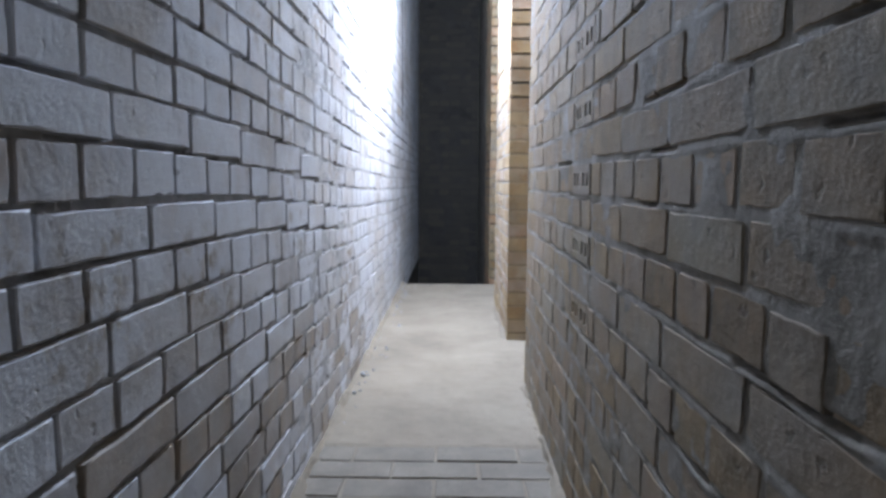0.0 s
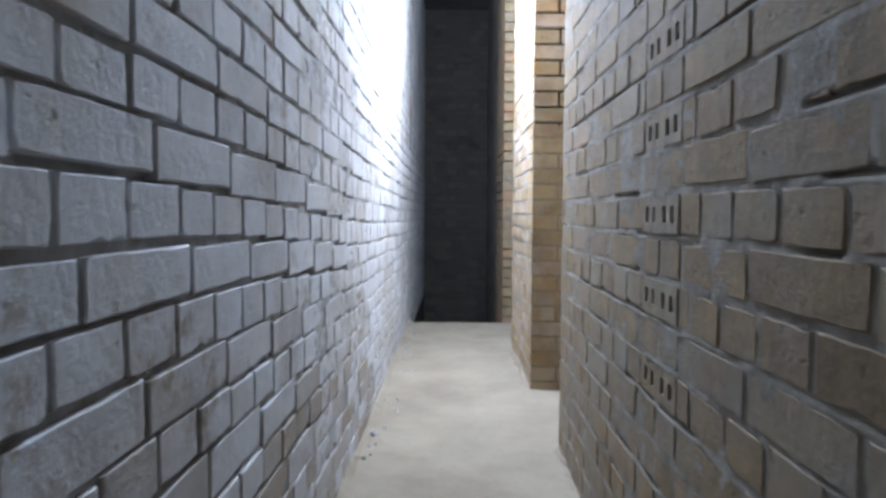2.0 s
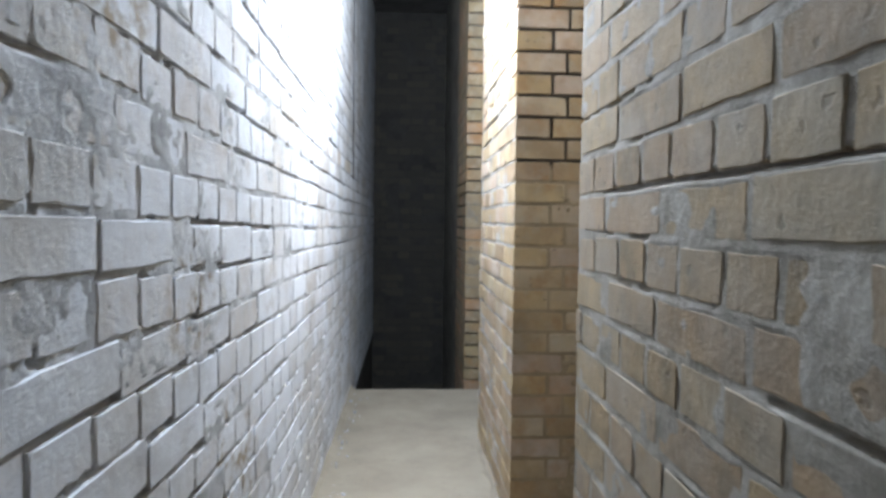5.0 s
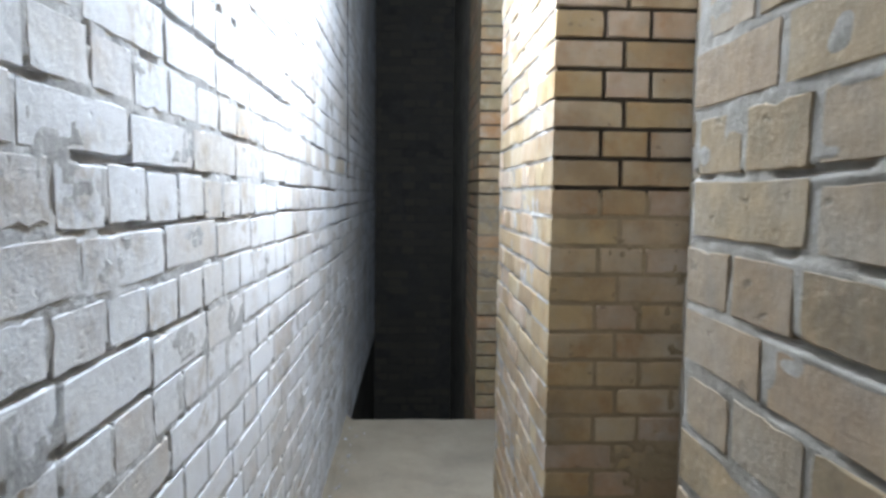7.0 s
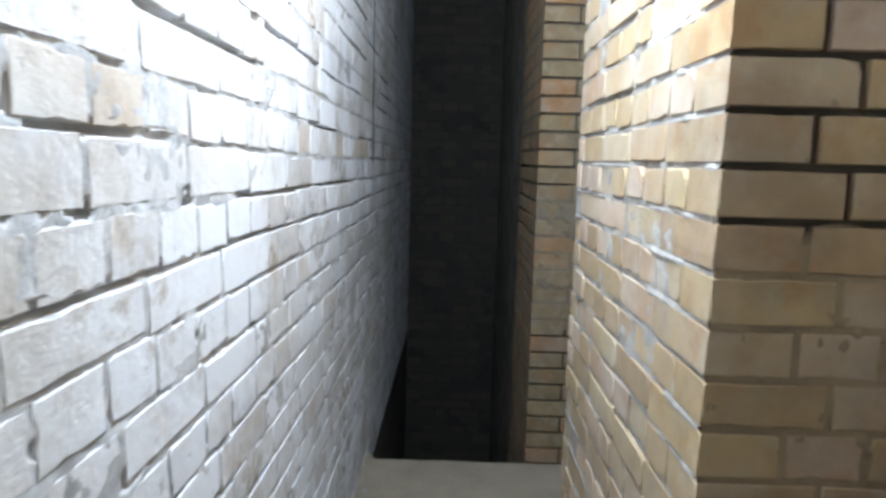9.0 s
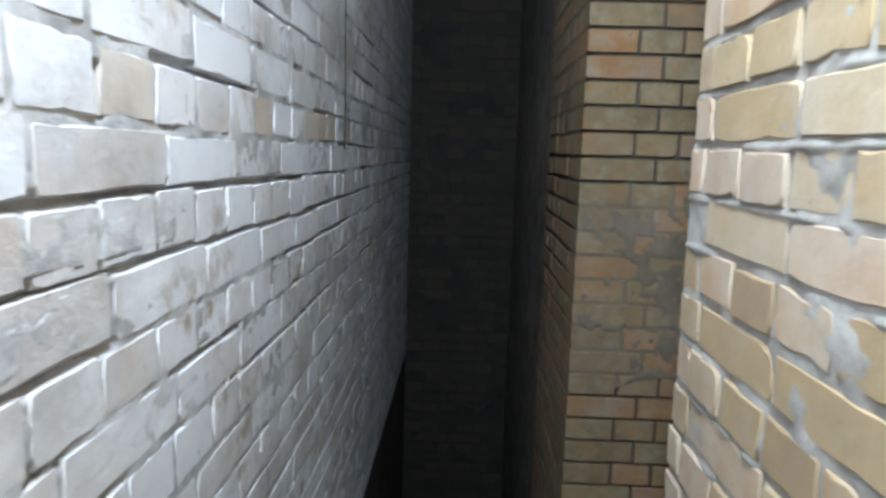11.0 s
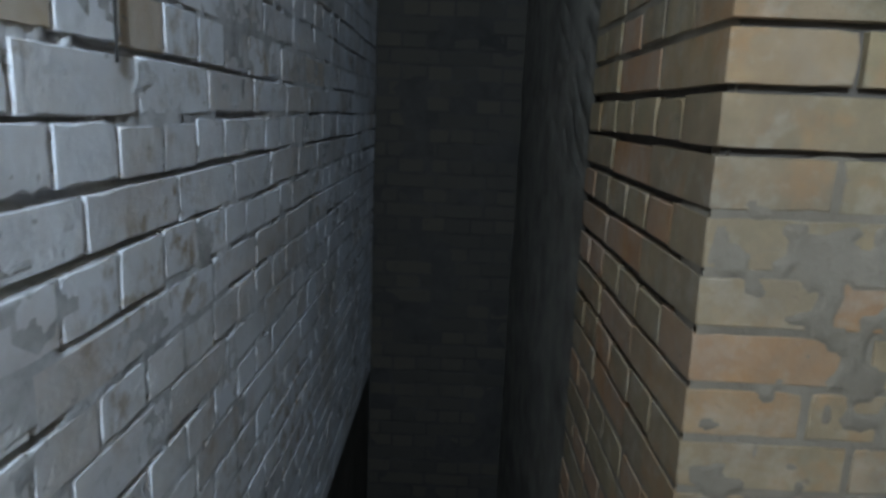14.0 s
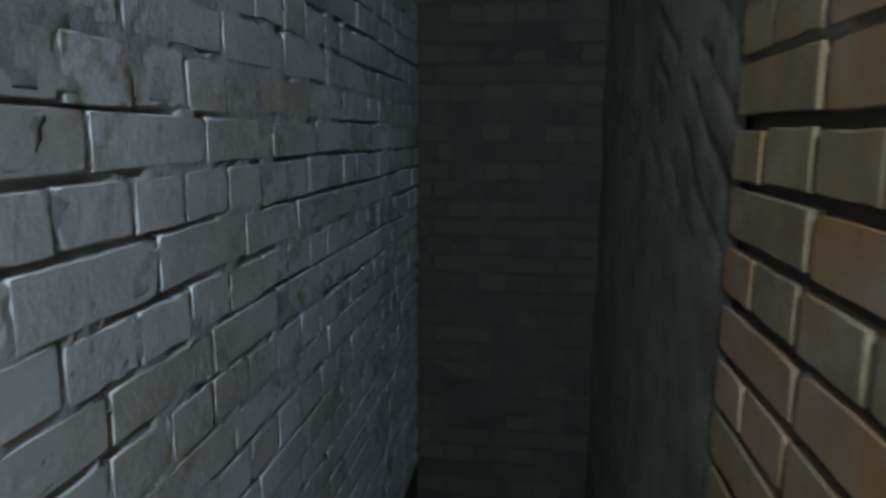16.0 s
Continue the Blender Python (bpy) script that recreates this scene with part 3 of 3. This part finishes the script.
# Joints as dark as the bricks, so the wall's colour carries the shade.
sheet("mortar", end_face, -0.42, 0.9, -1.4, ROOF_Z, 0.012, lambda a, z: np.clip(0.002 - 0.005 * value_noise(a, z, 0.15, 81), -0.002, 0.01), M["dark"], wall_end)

# ---- bricks, last ----
floor_rng = random.Random(5)
PAVE = {}
y, row = 2.07, 0
while y > 0.6:
    x = -0.4 + (0.0 if row % 2 else -0.135)
    while x < R1:
        a0, a1 = max(x, -0.395), min(x + 0.26, R1 - 0.005)
        if a1 - a0 > 0.03:
            key = (round(a1 - a0, 2), floor_rng.randrange(4))
            if key not in PAVE:
                v, f = brick_verts(key[0], 0.112, 0.05, floor_rng, 0.0012)
                me = bpy.data.meshes.new("paving_brick")
                me.from_pydata(v, [], f)
                me.materials.append(M["floor_brick"])
                PAVE[key] = me
            ob = new("paving_brick", PAVE[key])
            ob.parent = floor
            ob.matrix_basis = pose((a0 + a1) / 2, y - 0.062, 0.001 + floor_rng.uniform(-0.003, 0.002), 90, 0, 0)
        x += 0.27
    y, row = y - 0.124, row + 1

left_specs = left_courses(left, -0.2, FAR, -24, 18)
bare_rng = random.Random(77)
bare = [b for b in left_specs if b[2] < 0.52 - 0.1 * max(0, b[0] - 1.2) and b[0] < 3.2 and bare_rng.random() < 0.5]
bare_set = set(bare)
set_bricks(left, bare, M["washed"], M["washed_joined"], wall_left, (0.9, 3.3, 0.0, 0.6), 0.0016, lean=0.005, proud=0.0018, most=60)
set_bricks(left, [b for b in left_specs if b not in bare_set], M["white"], M["white_joined"], wall_left, (2.9, 7.2, 0.95, 1.72), 0.0015, lean=0.004, proud=0.0015, special=tan_header, most=240)


# the lamp over the passage: a bare glowing globe in a socket on a short rod
def glow(name, colour, strength):
    m, nt, bsdf = nodes_of(name)
    bsdf.inputs["Emission Color"].default_value = (*colour, 1)
    bsdf.inputs["Emission Strength"].default_value = strength
    return m


lamp = tagged(new("ceiling_lamp"), "cold white glowing globe lamp hung from the ceiling", "lamp")
lamp.location = LAMP_AT
bm = bmesh.new()
bmesh.ops.create_uvsphere(bm, u_segments=24, v_segments=16, radius=LAMP_R)
part("globe", bm, glow("lit_globe", (0.70, 0.845, 1.0), LAMP_POWER / LAMP_R ** 2), lamp, "glowing cold white glass globe")
for piece, r0, r1, z0, z1 in (("socket", 0.034, 0.026, LAMP_R - 0.012, LAMP_R + 0.07), ("rod", 0.008, 0.008, LAMP_R + 0.07, ROOF_Z - LAMP_AT.z - 0.025), ("ceiling_rose", 0.03, 0.055, ROOF_Z - LAMP_AT.z - 0.025, ROOF_Z - LAMP_AT.z)):
    bm = bmesh.new()
    bmesh.ops.create_cone(bm, cap_ends=True, segments=20, radius1=r0, radius2=r1, depth=z1 - z0, matrix=pose(0, 0, (z0 + z1) / 2))
    part(piece, bm, M["dark"], lamp)

# a thin wire that hangs down the limewashed wall
wire_curve = bpy.data.curves.new("wire", "CURVE")
wire_curve.dimensions, wire_curve.bevel_depth, wire_curve.bevel_resolution = "3D", 0.0022, 2
spline = wire_curve.splines.new("POLY")
spline.points.add(16)
for n in range(17):
    z = 1.42 + (ROOF_Z - 1.42) * n / 16
    spline.points[n].co = (-0.3945 + 0.0015 * math.sin(n * 2.3), 5.78 + 0.004 * math.sin(n * 1.1), z, 1)
wire_curve.materials.append(M["dark"])
tagged(new("wire", wire_curve), "thin dark wire hanging down the limewashed wall", "wire")

# streaks of faded blue paint on the wall of the second recess
M["blue"] = plaster("faded_blue_paint", (0.15, 0.165, 0.195), (0.23, 0.25, 0.3), 30.0, 90.0, 0.4)


def paint_streak(y, z, length, rise, bend, width, seed):
    """A ragged brush stroke, a few millimetres of thick paint, with thin broken ends."""
    rng, n = random.Random(seed), 26
    bm, rows = bmesh.new(), []
    for i in range(n + 1):
        u = i / n
        w = 0.65 * width * (0.25 + 0.75 * math.sin(math.pi * u) ** 0.6) * rng.uniform(0.65, 1.1)
        cy, cz = y - length * u, z + rise * u + bend * math.sin(math.pi * u)
        slope = math.atan2(rise + bend * math.pi * math.cos(math.pi * u), -length)
        oy, oz = -math.sin(slope) * w / 2, math.cos(slope) * w / 2
        rows.append([bm.verts.new((x, cy + oy * q, cz + oz * q)) for x, q in ((0.802, -1.05), (0.7945, -0.8), (0.7935, 0.0), (0.7945, 0.8), (0.802, 1.05))])
    for r, q in zip(rows, rows[1:]):
        for k in range(4):
            bm.faces.new((r[k], r[k + 1], q[k + 1], q[k]))
    tagged(part("paint_streak", bm, M["blue"]), "faded blue paint streak brushed on the recess wall", "paint streak", "paint streaks in the recess")


for seed, stroke in enumerate(((5.62, 1.03, 0.19, 0.05, 0.012, 0.028), (5.56, 0.98, 0.12, -0.05, 0.01, 0.016), (5.6, 1.2, -0.005, 0.22, 0.0, 0.016), (5.605, 1.42, 0.12, 0.055, 0.02, 0.02), (5.7, 1.1, 0.08, 0.02, -0.01, 0.014))):
    paint_streak(*stroke, seed)


def right_courses():
    rng, out, vents = random.Random(12), [], []
    for k in range(-9, 32):
        z0 = HOLE_Z + k * HOLE_C
        if z0 < -0.06:
            continue
        vent = k % 2 == 0 and -3 <= k <= 12
        specs = course(rng, -0.2, R1_END, (0.05 if k % 2 else 0.12) + rng.uniform(-0.04, 0.04), 0.27 if k % 2 else 0.136, 0.013, z0, z0 + HOLE_C, 0.012)
        for s in specs:
            if s[1] > 1.425 and s[0] < 1.665:
                left_bit, right_bit = (s[0], 1.425, *s[2:]), (1.665, s[1], *s[2:])
                out += [b for b in (left_bit, right_bit) if b[1] - b[0] > 0.03]
            else:
                out.append(s)
        if vent:
            vents.append((1.435, 1.655, z0 + 0.006, z0 + HOLE_C - 0.006))
        else:
            out += [(1.432, 1.54, z0 + 0.006, z0 + HOLE_C - 0.007), (1.552, 1.658, z0 + 0.006, z0 + HOLE_C - 0.007)]
    return out, vents


plain, vents = right_courses()
set_bricks(right, plain, M["greyed"], M["greyed_joined"], wall_right_1, (0.95, 2.73, 0.3, 1.6), 0.0014, lean=0.004, proud=0.0013)


def air_brick_mesh(length, height):
    """A brick pierced by four upright holes, two and two."""
    cols = [-length / 2, -0.088, -0.066, -0.042, -0.02, 0.024, 0.046, 0.068, 0.090, length / 2]
    rows = [-height / 2, -0.016, 0.016, height / 2]
    bm = bmesh.new()
    grid = [[bm.verts.new((x, random.uniform(-0.001, 0.001), z)) for z in rows] for x in cols]
    holes = []
    for i in range(9):
        for k in range(3):
            f = bm.faces.new((grid[i][k], grid[i][k + 1], grid[i + 1][k + 1], grid[i + 1][k]))
            if k == 1 and i in (1, 3, 5, 7):
                holes.append(f)
    border = [e for e in bm.edges if e.is_boundary]
    made = bmesh.ops.extrude_edge_only(bm, edges=border)["geom"]
    for v in made:
        if isinstance(v, bmesh.types.BMVert):
            v.co.y -= 0.07
    for f in holes:
        bm.faces.remove(f)
    rims = [e for e in bm.edges if e.is_boundary and all(abs(v.co.y) < 0.01 for v in e.verts)]
    made = bmesh.ops.extrude_edge_only(bm, edges=rims)["geom"]
    for v in made:
        if isinstance(v, bmesh.types.BMVert):
            v.co.y -= 0.065
    bmesh.ops.recalc_face_normals(bm, faces=bm.faces)
    me = bpy.data.meshes.new("air_brick")
    bm.to_mesh(me)
    bm.free()
    me.materials.append(M["greyed"])
    return me


air = air_brick_mesh(0.22, HOLE_C - 0.012)
for a0, a1, z0, z1 in vents:
    ob = tagged(new("air_brick", air), "brick pierced by four small dark holes")
    ob.parent = wall_right_1
    ob.matrix_basis = Matrix.Translation(right.point((a0 + a1) / 2, (z0 + z1) / 2, random.uniform(-0.001, 0.003))) @ right.turn

for (wall, front, side, f_specs, s_specs, quoins), (n, v) in zip(built_piers, PIERS.items()):
    near = (0, 9, 0.55, 2.3)
    # pier_2 takes the darker copy, its shade carried by the brick colour
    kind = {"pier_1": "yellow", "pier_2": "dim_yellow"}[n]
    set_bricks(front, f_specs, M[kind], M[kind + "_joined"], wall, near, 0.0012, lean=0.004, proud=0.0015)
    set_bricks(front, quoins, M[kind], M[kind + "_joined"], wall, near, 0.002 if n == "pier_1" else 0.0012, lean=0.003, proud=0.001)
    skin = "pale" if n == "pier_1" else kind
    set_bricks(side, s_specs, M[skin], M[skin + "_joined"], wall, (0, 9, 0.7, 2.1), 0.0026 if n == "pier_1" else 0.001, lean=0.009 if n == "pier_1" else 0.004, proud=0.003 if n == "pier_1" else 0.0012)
for (wall, face, specs, y0, y1) in RECESSES:
    set_bricks(face, specs, M["greyed"], M["greyed_joined"], wall, (y0, y1, 0.7, 2.0), 0.002, lean=0.004, proud=0.0012)
specs, rng, z, k = [], random.Random("end"), -1.4, 0
while z < ROOF_Z - 0.08:
    specs += course(rng, -0.4, 0.82, -0.4 + (0.07 if k % 2 else 0.0), 0.27 if k % 2 else 0.135, 0.011, z, z + 0.0815)
    z, k = z + 0.0815, k + 1
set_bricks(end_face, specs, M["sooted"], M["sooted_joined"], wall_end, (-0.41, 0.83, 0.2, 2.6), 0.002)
